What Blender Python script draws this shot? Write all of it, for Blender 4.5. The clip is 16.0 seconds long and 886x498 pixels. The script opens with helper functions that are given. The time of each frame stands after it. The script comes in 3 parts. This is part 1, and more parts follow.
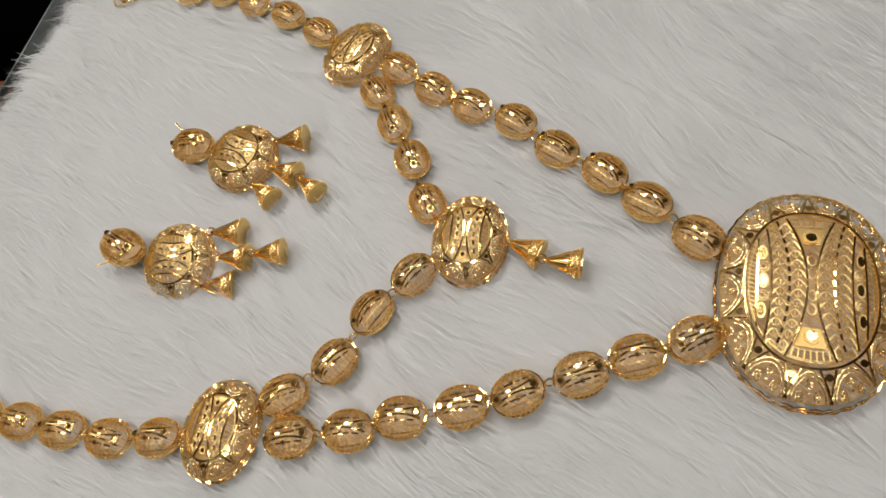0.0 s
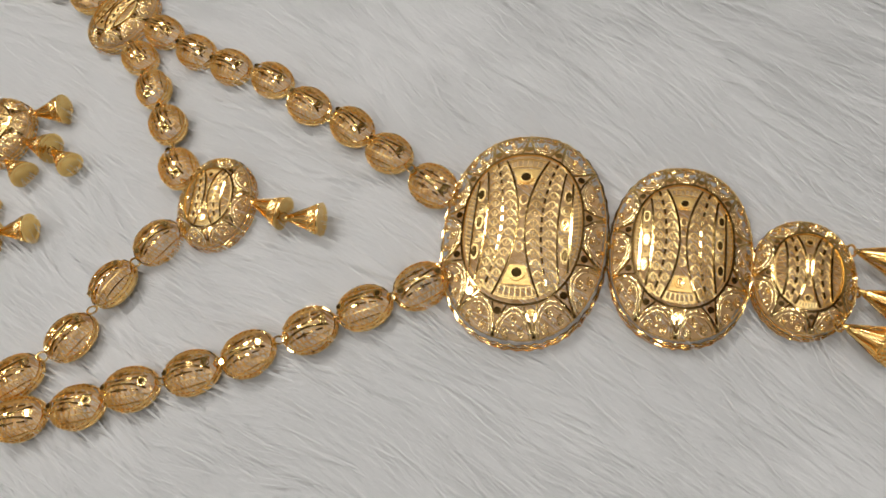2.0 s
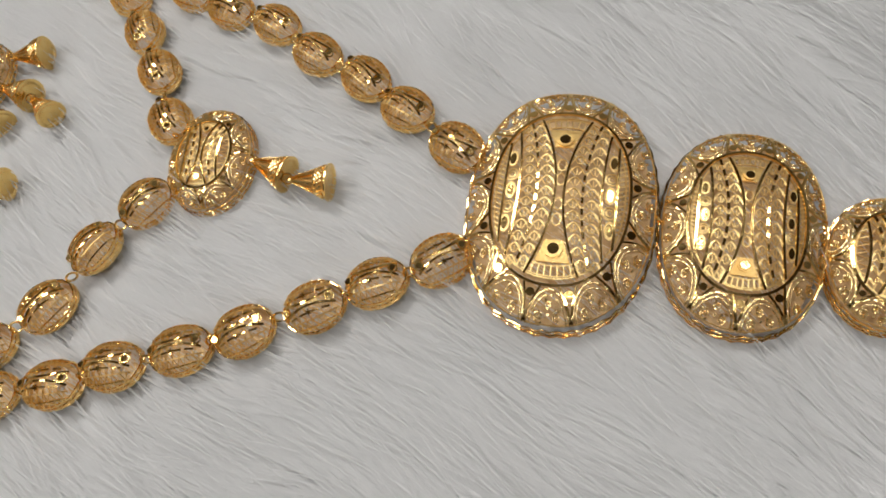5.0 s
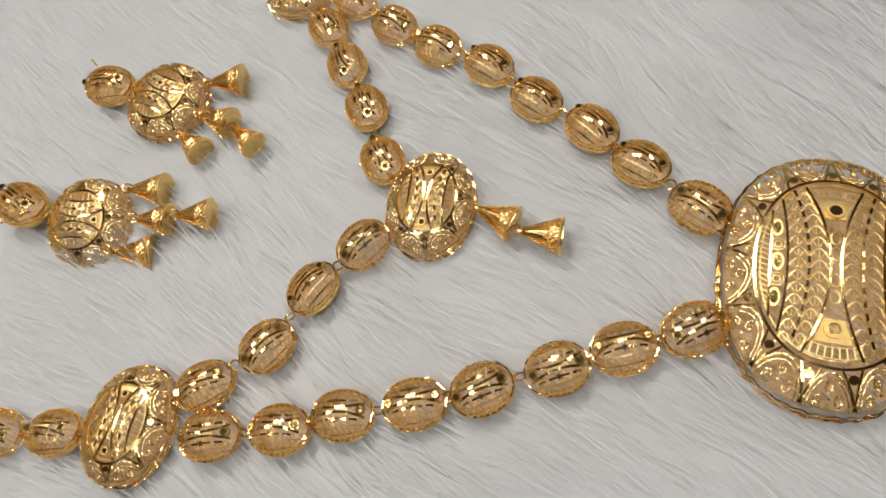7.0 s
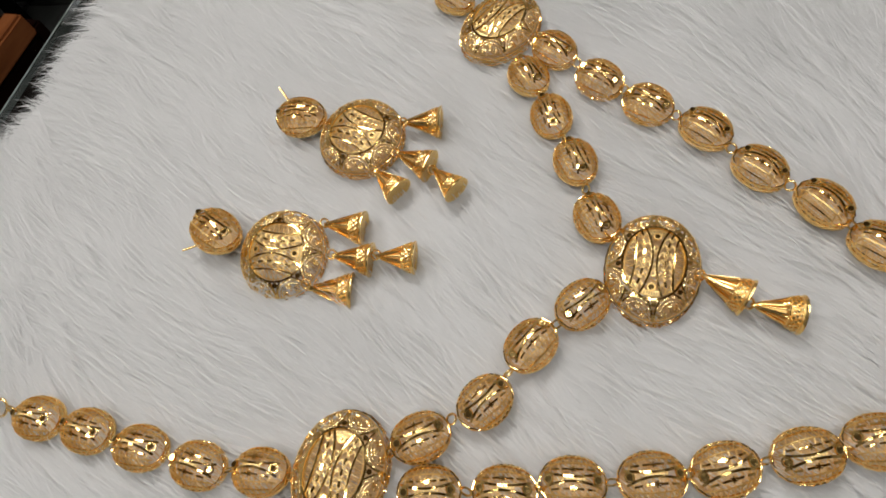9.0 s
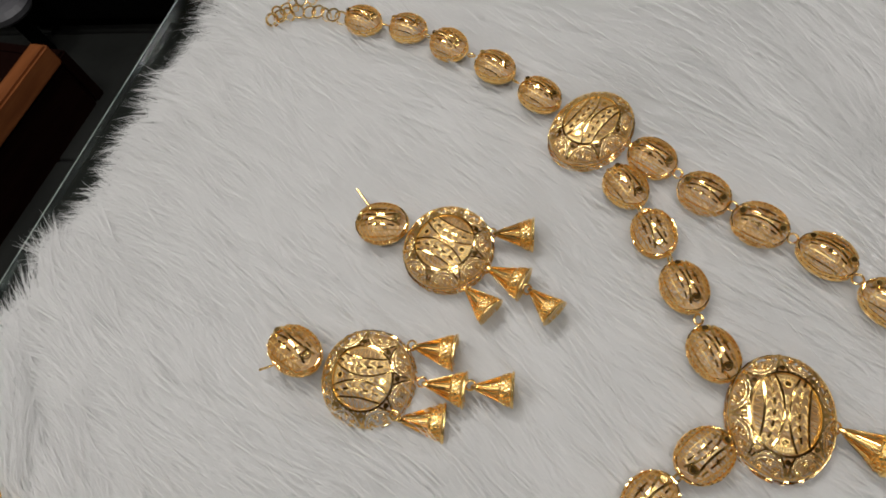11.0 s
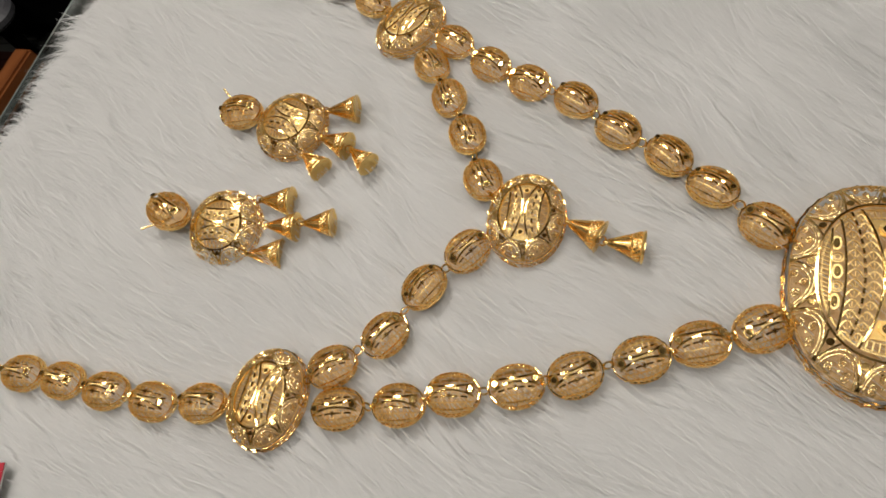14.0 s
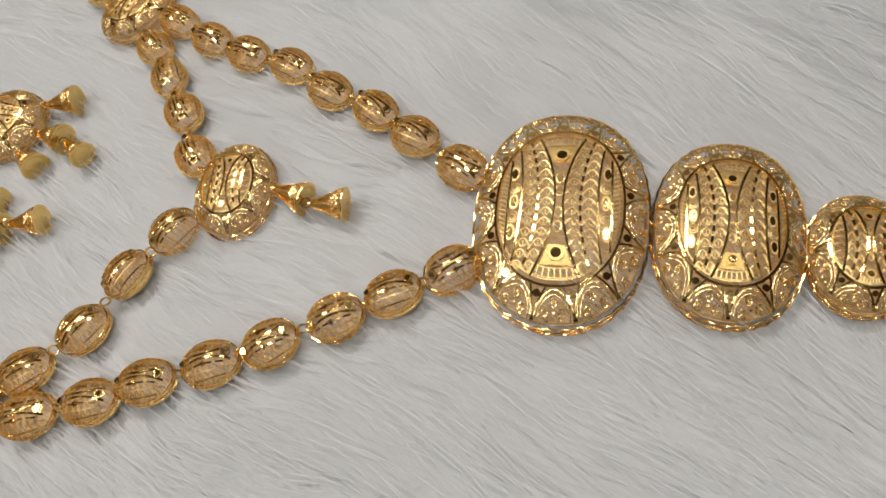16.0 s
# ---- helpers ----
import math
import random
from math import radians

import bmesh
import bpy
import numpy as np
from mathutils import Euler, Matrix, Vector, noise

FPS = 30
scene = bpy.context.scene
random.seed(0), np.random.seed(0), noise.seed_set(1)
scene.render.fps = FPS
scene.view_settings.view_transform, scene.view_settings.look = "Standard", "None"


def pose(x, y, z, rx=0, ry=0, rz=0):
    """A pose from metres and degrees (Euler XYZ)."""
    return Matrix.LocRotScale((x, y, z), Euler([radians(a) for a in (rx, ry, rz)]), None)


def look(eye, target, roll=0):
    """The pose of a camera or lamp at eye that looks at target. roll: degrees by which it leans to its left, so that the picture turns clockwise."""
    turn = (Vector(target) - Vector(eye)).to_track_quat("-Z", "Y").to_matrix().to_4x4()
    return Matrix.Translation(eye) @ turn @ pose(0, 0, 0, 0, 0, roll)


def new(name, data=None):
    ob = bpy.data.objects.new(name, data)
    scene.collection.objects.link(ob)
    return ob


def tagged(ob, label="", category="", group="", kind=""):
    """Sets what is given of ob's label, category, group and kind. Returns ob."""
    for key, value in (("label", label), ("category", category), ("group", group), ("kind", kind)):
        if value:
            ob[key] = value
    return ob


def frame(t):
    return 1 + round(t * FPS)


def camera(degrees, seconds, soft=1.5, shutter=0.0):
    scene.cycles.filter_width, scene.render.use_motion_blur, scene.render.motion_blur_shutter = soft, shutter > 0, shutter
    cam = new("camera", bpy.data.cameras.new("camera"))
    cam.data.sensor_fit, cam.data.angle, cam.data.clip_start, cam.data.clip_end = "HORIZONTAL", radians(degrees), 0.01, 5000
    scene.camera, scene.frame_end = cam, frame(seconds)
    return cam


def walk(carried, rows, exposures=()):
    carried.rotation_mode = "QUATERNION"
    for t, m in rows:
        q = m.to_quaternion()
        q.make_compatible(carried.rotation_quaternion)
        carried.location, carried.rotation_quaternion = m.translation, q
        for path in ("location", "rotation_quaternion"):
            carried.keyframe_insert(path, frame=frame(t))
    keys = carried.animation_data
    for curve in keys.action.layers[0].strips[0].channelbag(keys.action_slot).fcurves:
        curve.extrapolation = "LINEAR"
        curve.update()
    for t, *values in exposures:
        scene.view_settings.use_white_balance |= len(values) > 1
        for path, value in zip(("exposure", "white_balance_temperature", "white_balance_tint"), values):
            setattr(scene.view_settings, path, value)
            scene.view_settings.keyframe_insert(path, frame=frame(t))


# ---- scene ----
cam = camera(70.0, 16.0, soft=1.75)
PATH = [
    (0, (0.05069, -0.02761, 0.13042), (0.02149, 0.02487, 0.02653), -27.88),
    (0.5, (0.06419, -0.02697, 0.12488), (0.03933, 0.02621, 0.02022), -24.58),
    (1, (0.07102, -0.03028, 0.12288), (0.04633, 0.02057, 0.01703), -25.35),
    (1.5, (0.08305, -0.03011, 0.11876), (0.06003, 0.02111, 0.01271), -25.46),
    (2, (0.09317, -0.03133, 0.11547), (0.07339, 0.01961, 0.00864), -24.40),
    (2.5, (0.10479, -0.03510, 0.11069), (0.08631, 0.01549, 0.00346), -24.00),
    (3, (0.11375, -0.03476, 0.10949), (0.09525, 0.01449, 0.00164), -25.74),
    (3.5, (0.11112, -0.03480, 0.11219), (0.09260, 0.01598, 0.00505), -25.59),
    (4, (0.10135, -0.03182, 0.11092), (0.08180, 0.01753, 0.00331), -25.74),
    (4.2, (0.09854, -0.03003, 0.10787), (0.07881, 0.01815, -0.00025), -25.59),
    (6.3, (0.06651, -0.02117, 0.10122), (0.04498, 0.02405, -0.00783), -24.82),
    (6.5, (0.06310, -0.02017, 0.10440), (0.03946, 0.02524, -0.00413), -26.41),
    (7, (0.04919, -0.01698, 0.11047), (0.02419, 0.02951, 0.00270), -26.05),
    (7.5, (0.03853, -0.01619, 0.11498), (0.01230, 0.03170, 0.00812), -25.17),
    (8, (0.02571, -0.01444, 0.12005), (-0.00065, 0.03420, 0.01356), -23.35),
    (8.5, (0.01726, -0.01464, 0.12067), (-0.00990, 0.03597, 0.01531), -22.39),
    (9, (0.00971, -0.01388, 0.11934), (-0.01783, 0.03522, 0.01337), -22.56),
    (9.5, (0.00272, -0.00858, 0.12229), (-0.02555, 0.04091, 0.01669), -22.46),
    (10, (-0.00707, -0.00238, 0.12288), (-0.03515, 0.04803, 0.01766), -21.08),
    (10.2, (-0.00864, -0.00155, 0.12254), (-0.03678, 0.04967, 0.01773), -20.65),
    (12.3, (-0.01222, 0.01736, 0.12898), (-0.04338, 0.07012, 0.02580), -24.48),
    (12.5, (-0.00955, 0.01175, 0.12883), (-0.04039, 0.06361, 0.02510), -24.45),
    (13, (0.00931, -0.00905, 0.13242), (-0.02371, 0.04238, 0.02915), -26.97),
    (13.5, (0.01679, -0.02212, 0.12876), (-0.01223, 0.02718, 0.02327), -24.31),
    (14, (0.03962, -0.03033, 0.12901), (0.00895, 0.02034, 0.02465), -27.01),
    (14.5, (0.05521, -0.03499, 0.12278), (0.02703, 0.01782, 0.01878), -26.77),
    (15, (0.06568, -0.03523, 0.12025), (0.03990, 0.01802, 0.01585), -26.75),
    (15.5, (0.07709, -0.03497, 0.11131), (0.05422, 0.01838, 0.00628), -25.68),
    (16, (0.08603, -0.03484, 0.10815), (0.06614, 0.01943, 0.00299), -23.89),
]
walk(cam, [(t, look(eye, target, roll)) for t, eye, target, roll in PATH],
     [(0, -0.01, 6620, 10), (1.5, 0.05, 6540, 10), (3.5, -0.08, 6420, 10), (6.5, 0.07, 6480, 10), (7.2, 0.10, 6500, 10), (8, 0.03, 6490, 10), (9, 0.00, 6490, 10), (10, -0.01, 6490, 10),
      (12.4, -0.23, 6720, 10), (13.5, -0.03, 6930, 10), (14.5, -0.03, 6800, 10), (16, 0.03, 6530, 10)])

# ---- world, lamps, exposure ----
world = bpy.data.worlds.new("shop_dim")
scene.world = world
world.use_nodes = True
world.node_tree.nodes["Background"].inputs["Color"].default_value = (0.75, 0.72, 0.68, 1)
world.node_tree.nodes["Background"].inputs["Strength"].default_value = 0.02


def area(name, at, target, size, size_y, watts, color):
    data = bpy.data.lights.new(name, "AREA")
    data.shape, data.size, data.size_y, data.energy, data.color = "RECTANGLE", size, size_y, watts, color
    ob = new(name, data)
    ob.matrix_world = look(at, target)
    return ob


# First four panels follow the highlights on gold; the other five are added fill.
LAMPS = [((-0.48, 0.80, 1.75), 0.15, 0.15, 4.0), ((-0.24, 0.80, 1.75), 0.15, 0.15, 4.0), ((-0.48, 1.04, 1.75), 0.15, 0.15, 4.0),
         ((-0.24, 1.04, 1.75), 0.15, 0.15, 4.0), ((-1.1, 0.2, 1.75), 0.3, 0.3, 8.4), ((0.15, -0.55, 1.75), 0.11, 0.11, 5.6),
         ((0.9, 0.75, 1.75), 0.15, 0.15, 5.2), ((-0.75, -0.6, 1.75), 0.11, 0.11, 4.1), ((0.45, 0.15, 1.75), 0.11, 0.11, 1.2)]
for (lx, ly, lz), sx, sy, w in LAMPS:
    area("unseen_panel_light", (lx, ly, lz - 0.012), (lx, ly + 0.0001, 0), sx, sy, w, (1.0, 0.97, 0.94))

# ---- materials ----


def material(name):
    m = bpy.data.materials.new(name)
    m.use_nodes = True
    return m, m.node_tree.nodes, m.node_tree.links, m.node_tree.nodes["Principled BSDF"]


def noise_node(nodes, links, scale, detail=4.0, stretch=(1, 1, 1)):
    co = nodes.new("ShaderNodeTexCoord")
    mp = nodes.new("ShaderNodeMapping")
    mp.inputs["Scale"].default_value = stretch
    n = nodes.new("ShaderNodeTexNoise")
    n.inputs["Scale"].default_value = scale
    n.inputs["Detail"].default_value = detail
    links.new(co.outputs["Object"], mp.inputs["Vector"])
    links.new(mp.outputs["Vector"], n.inputs["Vector"])
    return n


def ramp(nodes, links, source, a, b, lo=0.3, hi=0.7):
    r = nodes.new("ShaderNodeValToRGB")
    r.color_ramp.elements[0].position, r.color_ramp.elements[1].position = lo, hi
    r.color_ramp.elements[0].color, r.color_ramp.elements[1].color = (*a, 1), (*b, 1)
    links.new(source, r.inputs["Fac"])
    return r


def bump(nodes, links, source, shader, strength, distance):
    b = nodes.new("ShaderNodeBump")
    b.inputs["Strength"].default_value, b.inputs["Distance"].default_value = strength, distance
    links.new(source, b.inputs["Height"])
    links.new(b.outputs["Normal"], shader.inputs["Normal"])


def surface(name, a, b, scale, rough=0.5, metal=0.0, relief=0.2, depth=0.0005, stretch=(1, 1, 1), rough_b=None):
    m, nodes, links, p = material(name)
    n = noise_node(nodes, links, scale, 5.0, stretch)
    fine = noise_node(nodes, links, scale * 9, 3.0, stretch)
    links.new(ramp(nodes, links, n.outputs["Fac"], a, b).outputs["Color"], p.inputs["Base Color"])
    p.inputs["Metallic"].default_value = metal
    r = ramp(nodes, links, fine.outputs["Fac"], (rough,) * 3, ((rough_b or rough * 1.4),) * 3)
    links.new(r.outputs["Color"], p.inputs["Roughness"])
    if relief:
        bump(nodes, links, fine.outputs["Fac"], p, relief, depth)
    return m


GOLD = surface("gold_polished", (0.97, 0.635, 0.20), (1.0, 0.73, 0.29), 500, 0.15, 1.0, 0.2, 0.00015, rough_b=0.26)
GOLD_CUT = surface("gold_bright_cut", (0.95, 0.61, 0.195), (1.0, 0.70, 0.27), 220, 0.08, 1.0, 0.2, 0.0001, rough_b=0.16)
GOLD_GRAIN = surface("gold_granulated", (1.0, 0.69, 0.26), (1.0, 0.79, 0.39), 600, 0.20, 1.0, 0.25, 0.0002, rough_b=0.30)
GOLD_SATIN = surface("gold_satin", (0.93, 0.60, 0.20), (0.99, 0.70, 0.28), 300, 0.32, 1.0, 0.3, 0.0002, rough_b=0.44)
# Light bounced off gold onto the fur inside the openwork, as a matt colour.
GOLD_BOUNCE = surface("gold_bounce_tint", (0.60, 0.42, 0.21), (0.72, 0.52, 0.28), 400, 0.55, 0.25, 0.4, 0.0002, rough_b=0.75)
BOUNCE_LINING = surface("gold_bounce_lining", (0.72, 0.51, 0.26), (0.82, 0.61, 0.34), 400, 0.60, 0.2, 0.4, 0.0002, rough_b=0.8)
GOLD_WIRE = surface("gold_drawn_wire", (1.0, 0.70, 0.27), (1.0, 0.77, 0.35), 500, 0.34, 1.0, 0.2, 0.0002, rough_b=0.48)
BACKING = surface("fur_backing_cloth", (0.78, 0.78, 0.77), (0.86, 0.86, 0.85), 90, 0.85, 0.0, 0.6, 0.002, rough_b=0.95)
# White tiles coloured dark grey: shade below the counter is in the colour.
TILE = surface("floor_tile_shaded", (0.016, 0.017, 0.016), (0.027, 0.028, 0.026), 7, 0.35, 0.0, 0.1, 0.001)
GROUT = surface("floor_grout", (0.02, 0.02, 0.02), (0.03, 0.03, 0.03), 30, 0.9, 0.0, 0.3, 0.001)
# Rail wood coloured orange: the light on the bench's top edge is painted in.
WOOD = surface("lit_orange_wood", (0.16, 0.045, 0.012), (0.30, 0.10, 0.03), 9, 0.3, 0.0, 0.2, 0.001, stretch=(8, 1, 8))
# Brown wood taken near black; its colour also holds the shade beside the counter.
DARKWOOD = surface("dark_brown_wood_shaded", (0.006, 0.002, 0.0015), (0.012, 0.004, 0.003), 9, 0.35, 0.0, 0.2, 0.001, stretch=(8, 1, 8))
BLACK = surface("black_fabric", (0.002, 0.002, 0.002), (0.004, 0.004, 0.004), 40, 0.9, 0.0, 0.3, 0.001)
PLASTIC = surface("pale_grey_plastic", (0.10, 0.10, 0.11), (0.13, 0.13, 0.14), 12, 0.4, 0.0, 0.1, 0.001)
CEIL = surface("dark_ceiling_paint", (0.12, 0.09, 0.06), (0.17, 0.13, 0.09), 3, 0.8, 0.0, 0.1, 0.001)
WALL = surface("bounce_wall_paint", (0.66, 0.65, 0.63), (0.74, 0.73, 0.71), 2, 0.7, 0.0, 0.1, 0.001)
for dull, level in ((BLACK, 0.03), (DARKWOOD, 0.05), (GROUT, 0.05), (TILE, 0.12)):
    dull.node_tree.nodes["Principled BSDF"].inputs["Specular IOR Level"].default_value = level
PAPER = surface("tag_paper", (0.78, 0.77, 0.74), (0.86, 0.85, 0.82), 200, 0.6, 0.0, 0.1, 0.0002)
RED = surface("tag_red_border", (0.50, 0.02, 0.04), (0.60, 0.03, 0.06), 200, 0.5, 0.0, 0.1, 0.0002)
INK = surface("pen_ink", (0.02, 0.02, 0.025), (0.05, 0.05, 0.055), 300, 0.6, 0.0, 0.0)


def make_fur():
    m, nodes, links, p = material("white_fur_fibre")
    geo = nodes.new("ShaderNodeNewGeometry")
    r = ramp(nodes, links, geo.outputs["Random Per Island"], (0.92, 0.92, 0.915), (0.97, 0.97, 0.965), 0.0, 1.0)
    links.new(r.outputs["Color"], p.inputs["Base Color"])
    p.inputs["Roughness"].default_value = 0.42
    p.inputs["Specular IOR Level"].default_value = 0.5
    t = nodes.new("ShaderNodeBsdfTranslucent")
    links.new(r.outputs["Color"], t.inputs["Color"])
    mix = nodes.new("ShaderNodeMixShader")
    mix.inputs["Fac"].default_value = 0.6
    links.new(p.outputs["BSDF"], mix.inputs[1])
    links.new(t.outputs["BSDF"], mix.inputs[2])
    links.new(mix.outputs["Shader"], nodes["Material Output"].inputs["Surface"])
    return m


def make_glass():
    m, nodes, links, p = material("green_tinted_glass")
    p.inputs["Base Color"].default_value = (0.80, 0.92, 0.88, 1)
    p.inputs["Roughness"].default_value = 0.03
    p.inputs["Transmission Weight"].default_value = 1.0
    p.inputs["IOR"].default_value = 1.5
    return m


def make_glow():
    m, nodes, links, p = material("lamp_diffuser")
    p.inputs["Base Color"].default_value = (0.9, 0.9, 0.88, 1)
    p.inputs["Emission Color"].default_value = (1.0, 0.96, 0.9, 1)
    p.inputs["Emission Strength"].default_value = 2.0
    return m


GLASS_EDGE = surface("ground_glass_edge", (0.10, 0.13, 0.115), (0.42, 0.48, 0.44), 160, 0.25, 0.0, 0.4, 0.0005, rough_b=0.5)
FUR, GLASS, GLOW = make_fur(), make_glass(), make_glow()

# ---- mesh helpers ----
MM = 0.001


def part(name, mesh, material_, parent, label=""):
    if material_ is not None and not mesh.materials:
        mesh.materials.append(material_)
    ob = new(name, mesh)
    ob.parent = parent
    return tagged(ob, label)


def from_bm(name, bm):
    mesh = bpy.data.meshes.new(name)
    bm.to_mesh(mesh)
    bm.free()
    return mesh


def box_mesh(name, lo, hi, bevel=0.0):
    bm = bmesh.new()
    bmesh.ops.create_cube(bm, size=1)
    for v in bm.verts:
        v.co = Vector([(lo[i] + hi[i]) / 2 + v.co[i] * (hi[i] - lo[i]) for i in range(3)])
    if bevel:
        bmesh.ops.bevel(bm, geom=list(bm.edges), offset=bevel, segments=2, affect="EDGES")
    return from_bm(name, bm)


class Wire:
    """Collects ribbons, tubes and plates of one part; all lengths in millimetres."""

    def __init__(self):
        self.v, self.f = [], []

    def loft(self, rings, closed):
        n, base = len(rings[0]), len(self.v)
        for ring in rings:
            self.v.extend(ring)
        m = len(rings)
        for i in range(m if closed else m - 1):
            a, b = base + i * n, base + (i + 1) % m * n
            for k in range(n):
                self.f.append((a + k, a + (k + 1) % n, b + (k + 1) % n, b + k))
        if not closed:
            self.f.append(tuple(base + k for k in range(n))[::-1])
            self.f.append(tuple(base + (m - 1) * n + k for k in range(n)))

    def _along(self, pts, closed, normal):
        out = []
        n = len(pts)
        for i, p in enumerate(pts):
            a = pts[i - 1] if i or closed else p
            b = pts[(i + 1) % n] if i < n - 1 or closed else p
            d = (b - a)
            d = d.normalized() if d.length > 1e-9 else Vector((1, 0, 0))
            up = normal(p) if normal else Vector((0, 0, 1))
            if abs(up.dot(d)) > 0.98:
                up = Vector((0.3, 0.5, 0.8))
            side = d.cross(up).normalized()
            out.append((p, side, side.cross(d).normalized()))
        return out

    def ribbon(self, pts, w, h, closed=False, normal=None):
        """A bar of width w and depth h."""
        self.loft([[p + s * w / 2 + u * h / 2, p - s * w / 2 + u * h / 2, p - s * w / 2 - u * h / 2, p + s * w / 2 - u * h / 2]
                   for p, s, u in self._along(pts, closed, normal)], closed)

    def tube(self, pts, r, closed=False, n=4, grain=0.0, normal=None):
        self.loft([[p + (s * math.cos(2 * math.pi * k / n + 0.6) + u * math.sin(2 * math.pi * k / n + 0.6)) * r * (1 + (grain if i % 2 else -grain))
                    for k in range(n)] for i, (p, s, u) in enumerate(self._along(pts, closed, normal))], closed)

    def plate(self, c, normal, r, t, n=10, hole=0.0, rx=1.0, turn=0.0):
        """A small round or oval plate, with a hole if asked."""
        z = normal.normalized()
        x = Vector((math.cos(turn), math.sin(turn), 0))
        x = (x - z * x.dot(z)).normalized()
        y = z.cross(x)
        ring = lambda q, dz: [c + x * math.cos(2 * math.pi * k / n) * q * rx + y * math.sin(2 * math.pi * k / n) * q + z * dz for k in range(n)]
        if hole:
            rings = [ring(r, -t / 2), ring(r, t / 2), ring(hole, t / 2), ring(hole, -t / 2)]
            self.loft([[q[k] for q in rings] for k in range(n)], True)
        else:
            self.loft([ring(r, -t / 2), ring(r, t / 2)], False)

    def mesh(self, name, smooth=False):
        m = bpy.data.meshes.new(name)
        m.from_pydata([tuple(p * MM) for p in self.v], [], self.f)
        m.update()
        return m


class Dome:
    """An oval dome, a little squarer than an ellipse: half sizes a, b, height top over a rim at height base."""

    def __init__(self, a, b, base, top, power=0.6, square=2.0):
        self.a, self.b, self.base, self.top, self.power, self.square = a, b, base, top, power, square

    def z(self, x, y):
        r = (abs(x) / self.a) ** self.square + (abs(y) / self.b) ** self.square
        return self.base + self.top * max(0.0, 1 - r) ** self.power

    def at(self, u, v, lift=0.0):
        """The place over u, v in units of the half sizes."""
        x, y = u * self.a, v * self.b
        return Vector((x, y, self.z(x, y) + lift))

    def swell(self, th):
        return (abs(math.cos(th)) ** self.square + abs(math.sin(th)) ** self.square) ** (-1 / self.square)

    def polar(self, th, r, lift=0.0):
        k = self.swell(th) * r
        return self.at(k * math.cos(th), k * math.sin(th), lift)

    def normal(self, p):
        e = 0.12
        x, y = p.x * 0.97, p.y * 0.97
        return Vector((self.z(x - e, y) - self.z(x + e, y), self.z(x, y - e) - self.z(x, y + e), 2 * e)).normalized()


def steps(a, b, n):
    return [a + (b - a) * i / n for i in range(n + 1)]


# ---- jewellery shapes ----


def bead_meshes():
    """Oval openwork bead: a faceted rim, two bowed bars between end eyelets, zigzag wire in the fields, an open basket below."""
    d = Dome(5.7, 4.5, 2.6, 3.9, 0.5)
    w, cut, under = Wire(), Wire(), Wire()
    oval_ring = lambda k, z, n: [Vector((5.7 * k * math.cos(t), 4.5 * k * math.sin(t), z)) for t in steps(0, 2 * math.pi, n)[:-1]]
    for z, k in ((2.1, 1.0), (3.0, 0.985)):
        cut.ribbon([p + Vector((0, 0, 0.14 * (i % 2))) for i, p in enumerate(oval_ring(k, z, 18))], 0.22, 0.42, True)
    w.tube([Vector((5.66 * math.cos(t), 4.46 * math.sin(t), 2.2 + 0.8 * (i % 2))) for i, t in enumerate(steps(0, 2 * math.pi, 32)[:-1])], 0.15, True)
    bow = lambda u: 0.08 + 0.28 * u * u
    field = lambda u: 0.60 - 0.20 * u * u
    outer = lambda u: 0.85 - 0.32 * u * u
    for s in (1, -1):
        cut.ribbon([d.at(u, s * bow(u)) for u in steps(-0.80, 0.80, 12)], 0.42, 0.34, False, d.normal)
        w.ribbon([d.at(u, s * field(u)) for u in steps(-0.80, 0.80, 12)], 0.20, 0.26, False, d.normal)
        cut.ribbon([d.at(u, s * outer(u)) for u in steps(-0.72, 0.72, 10)], 0.24, 0.26, False, d.normal)
        for lo, hi, n, q in ((bow, field, 14, 0.70), (field, outer, 16, 0.72), (outer, lambda u: 0.98 * math.sqrt(1 - u * u), 14, 0.64)):
            w.tube([d.at(u, s * (hi(u) if i % 2 else lo(u))) for i, u in enumerate(steps(-q, q, n))], 0.17, normal=d.normal)
        # broken bright-cut line along the field, with a small star at its middle
        for u0, u1 in ((-0.62, -0.40), (-0.30, -0.08), (0.08, 0.30), (0.40, 0.62)):
            cut.ribbon([d.at(u, s * (bow(u) + field(u)) / 2, 0.10) for u in (u0, (u0 + u1) / 2, u1)], 0.34, 0.2, False, d.normal)
        for k in range(3):
            a = math.pi * k / 3 + 0.3
            cut.ribbon([d.at(0.10 * f * math.cos(a), s * 0.34 + 0.12 * f * math.sin(a), 0.14) for f in (-1, 0, 1)], 0.24, 0.16, False, d.normal)
    # short cross wires between the two bowed bars
    for u in steps(-0.30, 0.30, 6):
        w.tube([d.at(u, bow(u)), d.at(u + 0.03, 0, 0.02), d.at(u, -bow(u))], 0.16, normal=d.normal)
    # the open lower half, mostly sunk in the pile
    for k, z in ((0.98, 1.5), (0.86, 0.7), (0.50, 0.25)):
        under.tube(oval_ring(k, z, 20), 0.20, True)
    for t in steps(0, 2 * math.pi, 14)[:-1]:
        under.tube([Vector((5.7 * k * math.cos(t + o), 4.5 * k * math.sin(t + o), z)) for k, z, o in ((1.0, 2.1, 0), (0.98, 1.5, 0.1), (0.86, 0.7, 0.2), (0.50, 0.25, 0.1))], 0.18)
    # added solid bowl, coloured like fur warmed by light off the gold
    bounce_bowl = Wire()
